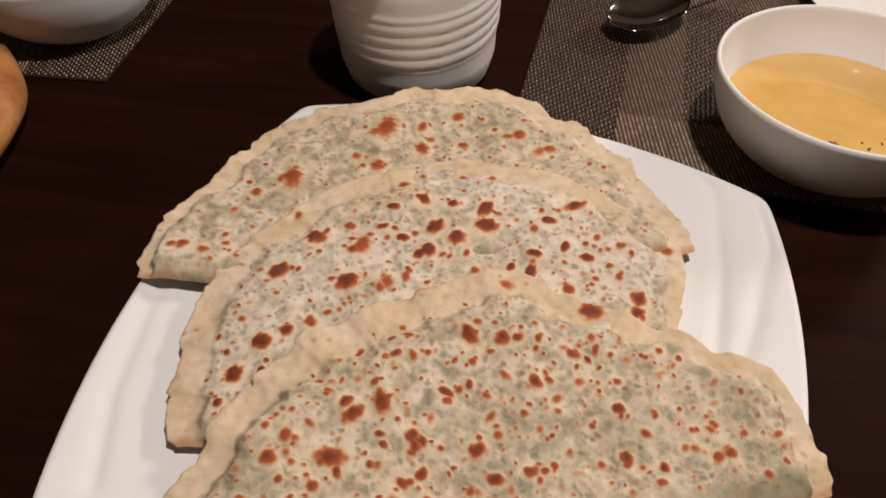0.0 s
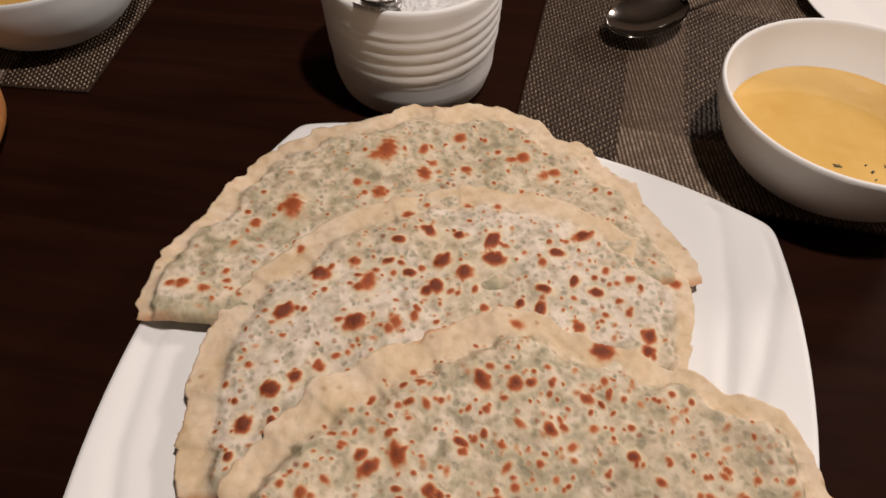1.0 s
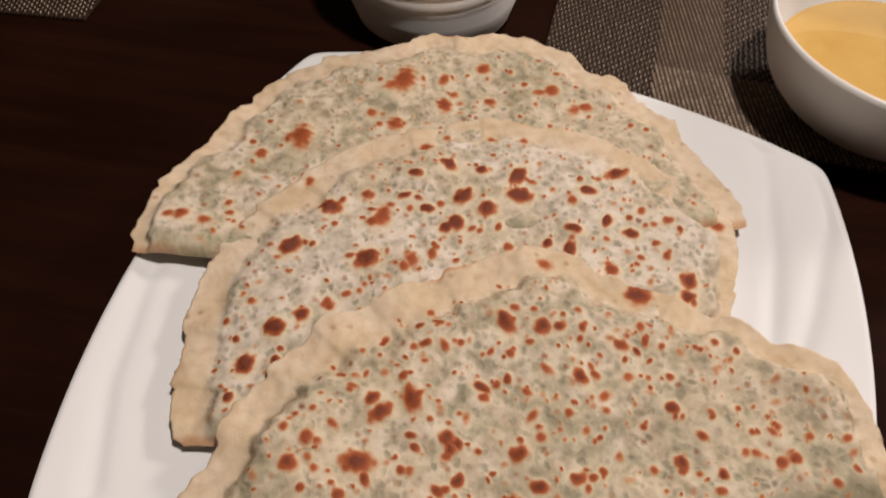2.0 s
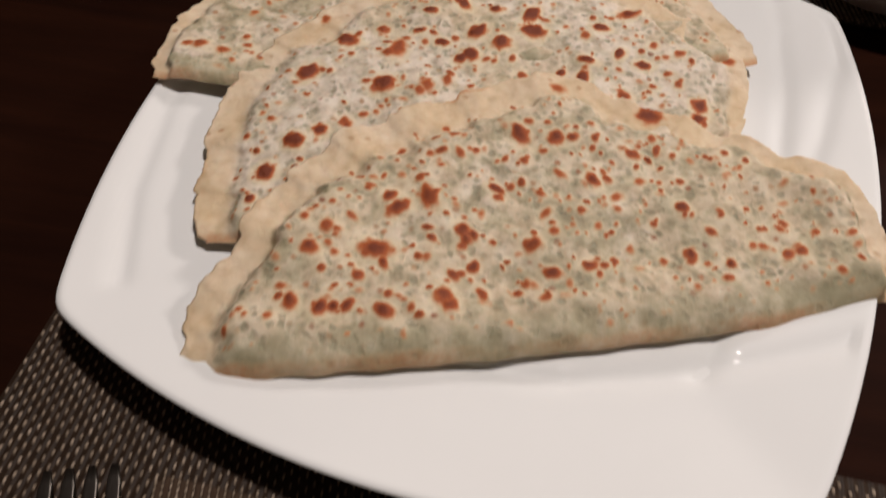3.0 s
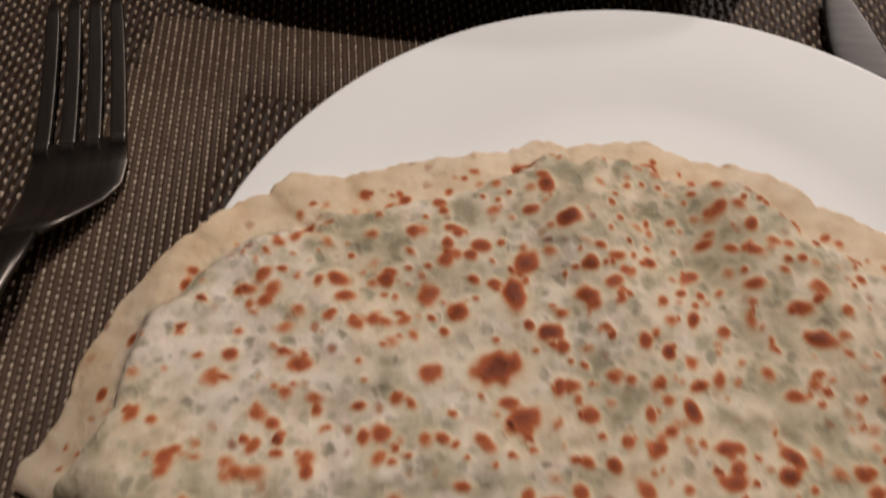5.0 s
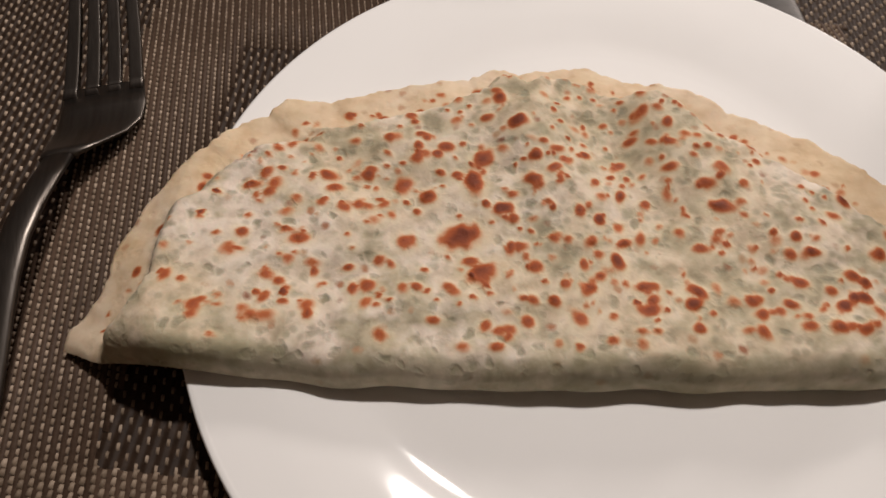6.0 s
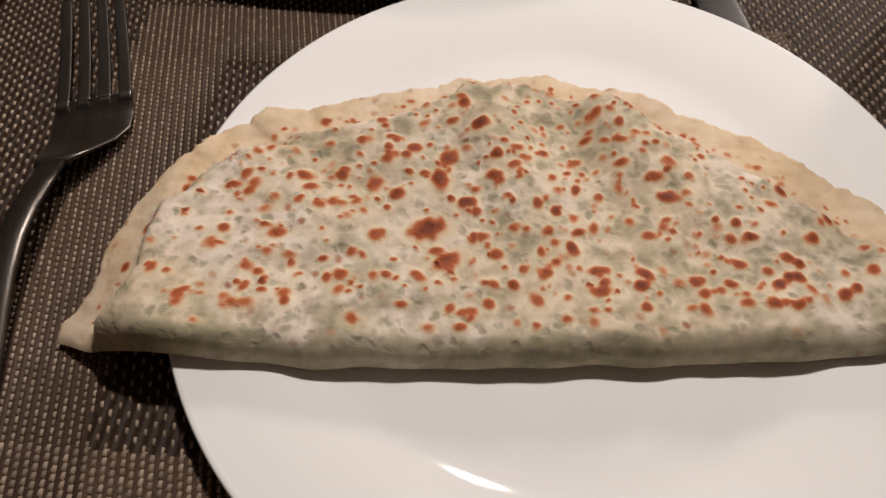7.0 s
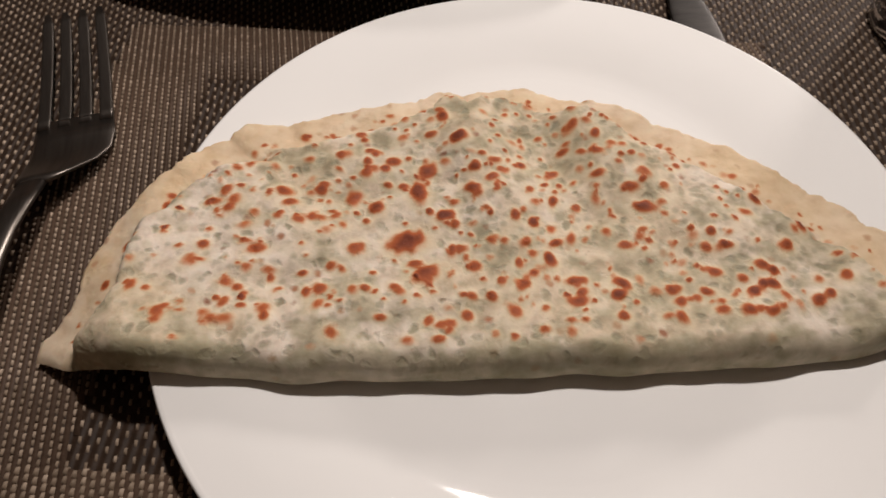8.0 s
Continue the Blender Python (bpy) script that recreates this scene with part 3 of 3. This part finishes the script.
MIDDLE_RED = [(-30, 92, 4.7), (-35, 90, 2.8), (-35, 107, 3.2), (-44, 69, 3.0), (-20, 65, 3.6), (-24, 62, 2.7), (-10, 66, 3.0), (27, 64, 2.4), (65, 84, 2.6), (72, 43, 3.3), (108, 64, 2.5), (-61, 50, 3.4), (-52, 54, 2.0),
              (36, 133, 2.7), (52, 128, 2.7), (0, 134, 3.0), (-63, 123, 2.6), (133, 58, 3.5), (0, 95, 2.2), (97, 72, 2.2), (-94, 57, 2.0)]
flatbread(pose(0.072, 0.212, TOP + 0.0222, 0, 0, 11), [112, 122, 139, 152, 155, 154, 154, 156, 153, 153, 154, 150, 147, 149, 148, 144, 144, 144, 142, 143, 138, 137, 131, 132, 128], ((MIDDLE_DARK, 1.10), (MIDDLE_RED, 0.66)),
          21, "half-moon flatbread with greenish filling, overlapped by another flatbread", 0.0052, (14, 18, 20, 21, 21, 20, 20), 0.004, 4.5, dough("griddled_dough", 1.37, 0.42, 1.0), (330, 1.5), scallop=0.0018)
TOP_DARK = [(-1, 90, 4.0), (62, 99, 5.0), (14, 86, 3.5), (21, 85, 2.0), (-58, 57, 3.7), (-61, 63, 2.8), (-45, 60, 4.2), (-94, 41, 3.3), (-68, 39, 4.7), (-66, 32, 2.2), (-33, 44, 3.2), (-32, 40, 2.5), (-102, 19, 3.2), (-91, 16, 3.0), (-86, 16, 2.1), (-81, 16, 2.4),
            (-67, 12, 3.2), (-44, 16, 3.9), (-42, 12, 3.2), (-6, 35, 3.4), (25, 62, 2.9), (57, 24, 2.5), (15, 23, 2.7), (0, 22, 2.7), (71, 18, 2.0), (95, 19, 2.5), (101, 20, 2.3), (59, 45, 2.6), (-31, 28, 2.4), (-39, 25, 2.2), (-16, 63, 2.4), (-16, 59, 2.1)]
TOP_RED = [(-87, 50, 3.2), (-83, 48, 2.0), (-76, 28, 2.6), (-90, 32, 1.8), (-110, 14, 1.9), (-57, 12, 1.9), (-29, 16, 2.4), (2, 49, 2.3), (2, 59, 2.1), (12, 67, 2.4), (4, 40, 2.3), (33, 53, 2.6), (45, 60, 2.4), (17, 48, 2.1), (46, 74, 3.0), (56, 74, 2.0),
           (56, 81, 2.3), (-5, 12, 2.2), (-11, 19, 2.2), (87, 24, 2.1), (68, 33, 2.1), (99, 33, 1.9), (109, 27, 1.9), (122, 24, 1.9), (23, 119, 3.4), (-42, 83, 1.9), (-29, 82, 2.2), (-2, 76, 2.2), (-52, 34, 1.8), (-65, 19, 1.7), (62, 58, 1.9)]
flatbread(pose(0.0935, 0.1465, TOP + 0.0185, 0, 0, 6.8), [138, 142, 144, 146, 134, 132, 124, 124, 119, 123, 130, 131, 128, 123, 123, 125, 124, 131, 129, 132, 136, 135, 142, 144, 145], ((TOP_DARK, 0.84), (TOP_RED, 0.58)),
          31, "half-moon flatbread with crimped cream edge on top of the stack", 0.0085, (13, 15, 18, 25, 28, 23, 19), 0.007, 7.0, dough("griddled_dough", 2.74, 0.72, 0.24), (380, 1.5), scallop=0.0016, lifts=((0.085, 0.14, 0.007), (-0.02, -0.10, 0.0035)), roll=0.014)
DINNER_DARK = [(-30, 32, 4.7), (-24, 19, 3.5), (-23, 62, 3.2), (-26, 52, 3.4), (-17, 42, 2.5), (-6, 61, 2.2), (-11, 75, 2.7), (-17, 87, 2.6), (52, 43, 2.7), (17, 23, 2.2), (24, 7, 2.5), (39, 13, 2.3), (37, 9, 2.3), (85, 18, 2.3), (88, 16, 1.8), (86, 11, 2.3),
               (83, 11, 1.6), (79, 8, 1.9), (75, 1, 2.2), (99, 5, 2.3), (103, 7, 1.7), (96, 27, 2.4), (104, 35, 2.1), (69, 16, 2.0), (75, 26, 1.7), (71, 31, 1.7), (91, 46, 1.9), (11, 64, 1.8), (21, 48, 1.9), (-41, 47, 2.7), (17, 102, 2.6), (13, 38, 1.9)]
DINNER_RED = [(-73, 55, 2.4), (-71, 50, 2.2), (-90, 50, 2.6), (-62, 84, 2.4), (-61, 56, 2.2), (-49, 52, 3.0), (-35, 67, 2.3), (-38, 64, 1.8), (-45, 62, 2.4), (-7, 52, 2.4), (0, 56, 2.0), (22, 61, 2.2), (31, 81, 2.7), (48, 51, 2.4), (71, 66, 2.2), (-22, 100, 2.9),
              (-80, 30, 2.4), (-47, 30, 2.8), (-55, 23, 2.0), (-58, 14, 2.5), (-62, 13, 1.8), (-8, 21, 2.4), (-12, 28, 2.0), (-11, 3, 2.1), (4, 4, 2.4), (7, 14, 2.0), (-3, 9, 1.9), (26, 15, 1.8), (54, 10, 1.9), (56, 6, 2.1), (37, 1, 1.9), (65, 9, 1.8), (77, 13, 1.8)]
DINNER_GOLD = [(-101, 25, 2.2), (-88, 17, 2.0), (-84, 15, 1.8), (-75, 7, 2.3), (-86, 3, 2.5), (-90, 3, 1.9), (-106, 5, 2.3), (-106, 2, 1.6), (-99, -4, 1.4), (-53, -2, 2.2), (-47, 13, 2.0), (-34, 14, 1.8), (-30, -5, 1.9), (-19, 0, 1.7), (-17, -2, 1.5), (-20, -5, 1.7),
               (48, 31, 2.1), (43, 28, 2.0), (55, 0, 1.9), (51, 1, 1.6), (20, -4, 1.9), (12, -3, 1.5), (-3, -4, 1.4), (3, -5, 1.4), (39, 68, 1.8), (54, 76, 2.3), (67, 67, 1.8), (80, -8, 1.8), (-52, 71, 2.1), (-78, 66, 1.8), (-55, 44, 1.7), (-38, 3, 1.6), (19, 36, 1.9)]
flatbread(pose(0.0835, -0.1015, MAT_Z + 0.0086, 0, 0, -7.5), [146, 145, 141, 132, 126, 125, 118, 114, 115, 115, 112, 116, 111, 113, 113, 113, 117, 120, 131, 135, 139, 142, 147, 145, 155], ((DINNER_DARK, 0.88), (DINNER_RED, 0.66), (DINNER_GOLD, 0.50)),
          41, "half-moon spinach flatbread with charred blisters on a round plate", 0.0120, (22, 26, 20, 15, 23, 21, 19), 0.014, 0.6, dough("griddled_dough", 4.11, 0.70, 0.70), (560, 1.6), False, 0.0020,
          ((-0.012, 0.105, 0.004, 0.035, 0.0030, 0.010), (0.018, 0.095, 0.030, 0.030, -0.0026, 0.011), (0.030, 0.100, 0.062, 0.040, 0.0022, 0.014),
           (-0.085, 0.070, -0.030, 0.040, -0.0014, 0.012)),
          dish=(0.0153, 0.0399), specks=((-108, 46), (-27, 18), (-82, 11), (-111, 38)), roll=0.0065)


# ---- bowls, soup ----
def soup_bowl(m, mat, label):
    prof = smooth_profile([(0.0, 0.007), (0.03, 0.0078), (0.052, 0.015), (0.068, 0.030), (0.077, 0.048), (0.0805, 0.0625)], 6)
    prof += [(0.0812, 0.0640), (0.0824, 0.0644), (0.0833, 0.0636)]
    prof += smooth_profile([(0.0833, 0.0610), (0.0800, 0.0450), (0.0715, 0.0260), (0.0570, 0.0110), (0.0450, 0.0052), (0.0415, 0.0040), (0.0405, 0.0006), (0.037, 0.0006), (0.035, 0.003), (0.0, 0.003)], 6)
    ob = lathe("soup_bowl", prof, mat, n=160)
    ob.matrix_basis = m
    tagged(ob, label, "bowl")
    soup = lathe("soup", [(0.0, 0.0335), (0.04, 0.0335), (0.0655, 0.0335), (0.0672, 0.0335), (0.0684, 0.0337), (0.0694, 0.0341), (0.0702, 0.0335), (0.062, 0.0240), (0.0, 0.0240)], SOUP, n=96)
    soup.matrix_basis = m
    tagged(soup, "smooth golden yellow lentil soup with dark herb flecks", "soup")
    return ob


def herb_flecks(m, z, seed, count, spread, centre):
    rng = np.random.RandomState(seed)
    verts, faces = [], []
    for _ in range(count):
        x, y = centre[0] + rng.normal(0, spread), centre[1] + rng.normal(0, spread * 0.5)
        a, l, w = rng.uniform(0, 3.14), rng.uniform(0.0007, 0.0020), rng.uniform(0.0004, 0.0009)
        b = len(verts)
        for sx, sy, sz in ((-1, -1, 0), (1, -0.6, 0), (1.2, 1, 0), (-0.7, 1, 0), (0, 0, 1)):
            verts.append((x + l * sx * math.cos(a) - w * sy * math.sin(a), y + l * sx * math.sin(a) + w * sy * math.cos(a), z + 0.0005 * sz))
        faces += [(b, b + 1, b + 4), (b + 1, b + 2, b + 4), (b + 2, b + 3, b + 4), (b + 3, b, b + 4), (b, b + 3, b + 2, b + 1)]
    ob = solid("herb_flecks", verts, faces, HERB, smooth=False)
    ob.matrix_basis = m
    return tagged(ob, "dark dried herb flecks floating on the soup", "herbs", kind="stuff")


bowl_at = pose(0.327, 0.409, MAT_Z)
soup_bowl(bowl_at, PORCELAIN, "white porcelain bowl full of yellow soup on a placemat")
herb_flecks(bowl_at, 0.0336, 4, 12, 0.013, (-0.014, -0.036))
bowl_two = pose(-0.252, 0.602, MAT_Z)
soup_bowl(bowl_two, PORCELAIN_SHADED, "white porcelain bowl of soup beside the bread, bluish shade in its colour")
herb_flecks(bowl_two, 0.0336, 9, 12, 0.010, (0.02, -0.03))


# ---- sugar jar ----
def sugar_jar(m):
    j = empty("sugar_jar", m)
    n, ang = 160, np.linspace(0, 2 * np.pi, 160, endpoint=False)
    rows = [(0.0, 0.001, 0), (0.040, 0.001, 0), (0.0500, 0.0022, 0), (0.0560, 0.0075, 0), (0.0590, 0.017, 0)]
    rows += [(0.0600 + 0.0040 * (z - 0.02) / 0.07, z, 1) for z in np.linspace(0.022, 0.084, 44)]
    rows += [(0.0640, 0.0885, 0), (0.0633, 0.0905, 0), (0.0615, 0.0908, 0), (0.0600, 0.0890, 0), (0.0575, 0.05, 0), (0.052, 0.012, 0), (0.0, 0.010, 0)]
    verts = []
    for r, z, ridged in rows:
        rr = np.full(n, r)
        if ridged:
            # five grooves that dip towards the front and fade out on one side
            wave = z + 0.0065 * np.cos(ang + 1.75)
            band = ease(0.038, 0.044, wave) * (1 - ease(0.078, 0.083, wave)) * ease(-0.75, 0.0, np.cos(ang + 1.05))
            rr = rr + 0.0011 * np.abs(np.sin(np.pi * wave / 0.0085)) ** 0.6 * band
        verts += [(a * math.cos(t), a * math.sin(t), z) for a, t in zip(rr, ang)]
    solid("jar_body", verts, ring_faces(len(rows), n), PORCELAIN, j)
    tagged(j, "white porcelain sugar jar with curved relief grooves", "jar")
    rng = np.random.RandomState(2)
    rr = np.linspace(0, 1, 26)
    verts = []
    for q in rr:
        for t in np.linspace(0, 2 * np.pi, 64, endpoint=False):
            x, y = 0.0585 * q * math.cos(t), 0.0585 * q * math.sin(t)
            verts.append((x, y, 0.074 + 0.006 * q * math.sin(t * 1.0 + 0.6) + 0.0007 * rng.randn() * (0.15 < q < 0.98)))
    heap = solid("sugar", verts, ring_faces(26, 64), SUGAR, smooth=False)
    heap.matrix_basis = m
    tagged(heap, "white granulated sugar filling the jar", "sugar")


jar_at = pose(0.0500, 0.520, TOP) @ Matrix.Diagonal((1, 1, 1.05, 1))
sugar_jar(jar_at)


# ---- cutlery ----
def spoon_bowl(parent, length, width, depth):
    verts, n, rings = [], 48, 12
    for side in (0, 1):
        for i in range(rings + 1):
            q = i / rings
            for j in range(n):
                t = 2 * np.pi * j / n
                egg = 1 + 0.16 * math.cos(t)
                verts.append((length / 2 * q * math.cos(t), width / 2 * q * egg ** 0.6 * math.sin(t), -depth * (1 - q ** 2.2) - (0.0011 if side else 0)))
    f = ring_faces(rings + 1, n)
    o = (rings + 1) * n
    f += [tuple(reversed(q)) for q in ring_faces(rings + 1, n, o)]
    f += [(rings * n + j, o + rings * n + j, o + rings * n + (j + 1) % n, rings * n + (j + 1) % n) for j in range(n)]
    return solid("spoon_bowl", verts, f, DARK_STEEL, parent)


def spoon(m, length, width, label, handle, drop=0.016):
    s = empty("spoon", m)
    spoon_bowl(s, length, width, 0.009)
    st = []
    for k in range(17):
        q = k / 16
        st.append((0.0, -length / 2 - q * handle + 0.004, 0.0 + 0.016 * math.sin(min(q * 2.2, 1.0) * np.pi * 0.5) - drop * ease(0.35, 1.0, q), 0.0028 + 0.0045 * q ** 2 - 0.002 * ease(0, 0.3, q) * (1 - q), 0.0011 + 0.0006 * (1 - q)))
    h = bar("handle", st, DARK_STEEL, s)
    h.matrix_basis = pose(0, 0, 0, 0, 0, 90 + 180)
    return tagged(s, label, "spoon")


spoon(pose(0.243, 0.573, TOP + 0.0215, -3, 4, 205), 0.077, 0.050, "dark reflective steel tablespoon on the placemat", 0.12, 0.030)
scoop = spoon(pose(0.032, 0.478, TOP + 0.0985, 0, -14, 250), 0.046, 0.031, "small steel spoon with sugar resting in the jar", 0.075)


def sugar_grains(m, seed):
    rng = np.random.RandomState(seed)
    verts, faces = [], []
    for _ in range(420):
        a, q = rng.uniform(0, 2 * np.pi), math.sqrt(rng.rand())
        x, y = 0.019 * q * math.cos(a), 0.0115 * q * math.sin(a)
        z, s = -0.006 + 0.008 * (1 - q * q) * rng.uniform(0.5, 1.0), rng.uniform(0.0004, 0.0009)
        turn = Euler((rng.uniform(0, 3), rng.uniform(0, 3), rng.uniform(0, 3))).to_matrix()
        b = len(verts)
        verts += [tuple(Vector((x, y, z)) + turn @ Vector(c) * s) for c in ((-1, -1, -1), (1, -1, -1), (1, 1, -1), (-1, 1, -1), (-1, -1, 1), (1, -1, 1), (1, 1, 1), (-1, 1, 1))]
        faces += [tuple(b + i for i in f) for f in ((0, 3, 2, 1), (4, 5, 6, 7), (0, 1, 5, 4), (1, 2, 6, 5), (2, 3, 7, 6), (3, 0, 4, 7))]
    ob = solid("sugar_grains", verts, faces, SUGAR, smooth=False)
    ob.matrix_basis = m
    return tagged(ob, "coarse white sugar grains heaped on the small spoon", "sugar", kind="stuff")


sugar_grains(pose(0.032, 0.478, TOP + 0.0985, 0, -14, 250), 6)


def fork(m):
    """Local y runs from the tines' tips (plus) to the handle; the notch between the tines is at y = 0."""
    f = empty("fork", m)
    for k in range(4):
        u = (k - 1.5) / 1.5
        st = []
        for i in range(13):
            q = i / 12
            st.append((u * (0.0128 - 0.0012 * q), -0.001 + 0.070 * q, 0.0035 + 0.0070 * q ** 1.7, 0.0027 - 0.0003 * q - 0.0013 * ease(0.90, 1, q), 0.0011 - 0.0003 * q))
        bar("tine", st, STEEL, f, n=24, power=8.0)
    st = [(0, 0.003, 0.0035, 0.0157, 0.0012), (-0.0002, -0.008, 0.0028, 0.0164, 0.0012), (-0.0012, -0.017, 0.0034, 0.0162, 0.0012), (-0.0036, -0.025, 0.0060, 0.0146, 0.0013), (-0.0070, -0.032, 0.0094, 0.0106, 0.0014), (-0.0102, -0.039, 0.0128, 0.0066, 0.0016)]
    bar("head", st, STEEL, f, n=20, power=3.2)
    st = [(-0.0098 - 0.0034 * i, -0.038 - 0.012 * i, 0.0125 + 0.0045 * math.sin(min(i / 3, 1) * 1.57) - 0.0155 * ease(2, 9, i), 0.0052 + 0.0048 * ease(3, 9, i) - 0.001 * (i == 10), 0.0017) for i in range(11)]
    bar("handle", st, STEEL, f, n=16, power=3.0)
    return tagged(f, "dark reflective steel dinner fork on the placemat", "fork")


fork(pose(-0.0730, 0.0295, MAT_Z, 0, 0, 6.5))


def table_knife(m):
    k = empty("table_knife", m)
    blade = ((0.098, 0.10), (0.0965, 0.30), (0.093, 0.47), (0.087, 0.62), (0.078, 0.78), (0.066, 0.93), (0.052, 1.0), (0.03, 1.0), (0.0, 0.92), (-0.012, 0.62))
    bar("blade", [(0.0015 * (1 - w), y, 0.0040, 0.0106 * w, 0.0011) for y, w in blade], KNIFE_STEEL, k, n=20, power=5.0)
    bar("handle", [(0.001, -0.010 - 0.0105 * i, 0.0032, 0.0062 + 0.0025 * ease(1, 8, i), 0.0024) for i in range(10)], KNIFE_STEEL, k, n=16)
    return tagged(k, "steel table knife partly under the dinner plate rim", "knife")


table_knife(pose(0.2025, -0.0115, MAT_Z + 0.0002, 0, 0, -5))


def tumbler(m):
    prof = [(0.0, 0.0), (0.028, 0.0), (0.0305, 0.002), (0.0335, 0.03), (0.0375, 0.088), (0.0372, 0.090), (0.0362, 0.0898), (0.0352, 0.088), (0.0315, 0.03), (0.028, 0.009), (0.0, 0.008)]
    ob = lathe("drinking_glass", prof, GLASS, n=96)
    ob.matrix_basis = m
    return tagged(ob, "clear drinking glass standing on the placemat", "glass")


tumbler(pose(0.3205, 0.029, MAT_Z))


# ---- bread ----
def bread_roll(m):
    n, rows = 40, 30
    verts = []
    for i in range(rows + 1):
        q = i / rows
        body = max(math.sin(np.pi * (0.03 + 0.94 * q)), 0.0) ** 0.55 - 0.3
        for j in range(n):
            t = 2 * np.pi * j / n
            r = (0.036 * body) * (1 + 0.05 * math.sin(3 * t + 5 * q) + 0.03 * math.sin(13 * q + t))
            verts.append((r * math.cos(t) * 1.15, -0.095 + 0.19 * q, max(r * math.sin(t) * 0.85, -0.020) + 0.0205))
    ob = solid("bread_roll", verts, ring_faces(rows + 1, n) + [tuple(range(n - 1, -1, -1)), tuple(rows * n + j for j in range(n))], CRUST)
    ob.matrix_basis = m
    return tagged(ob, "golden brown baked bread roll on the bare table", "bread")


bread_roll(pose(-0.264, 0.442, TOP, 0, 0, 14))
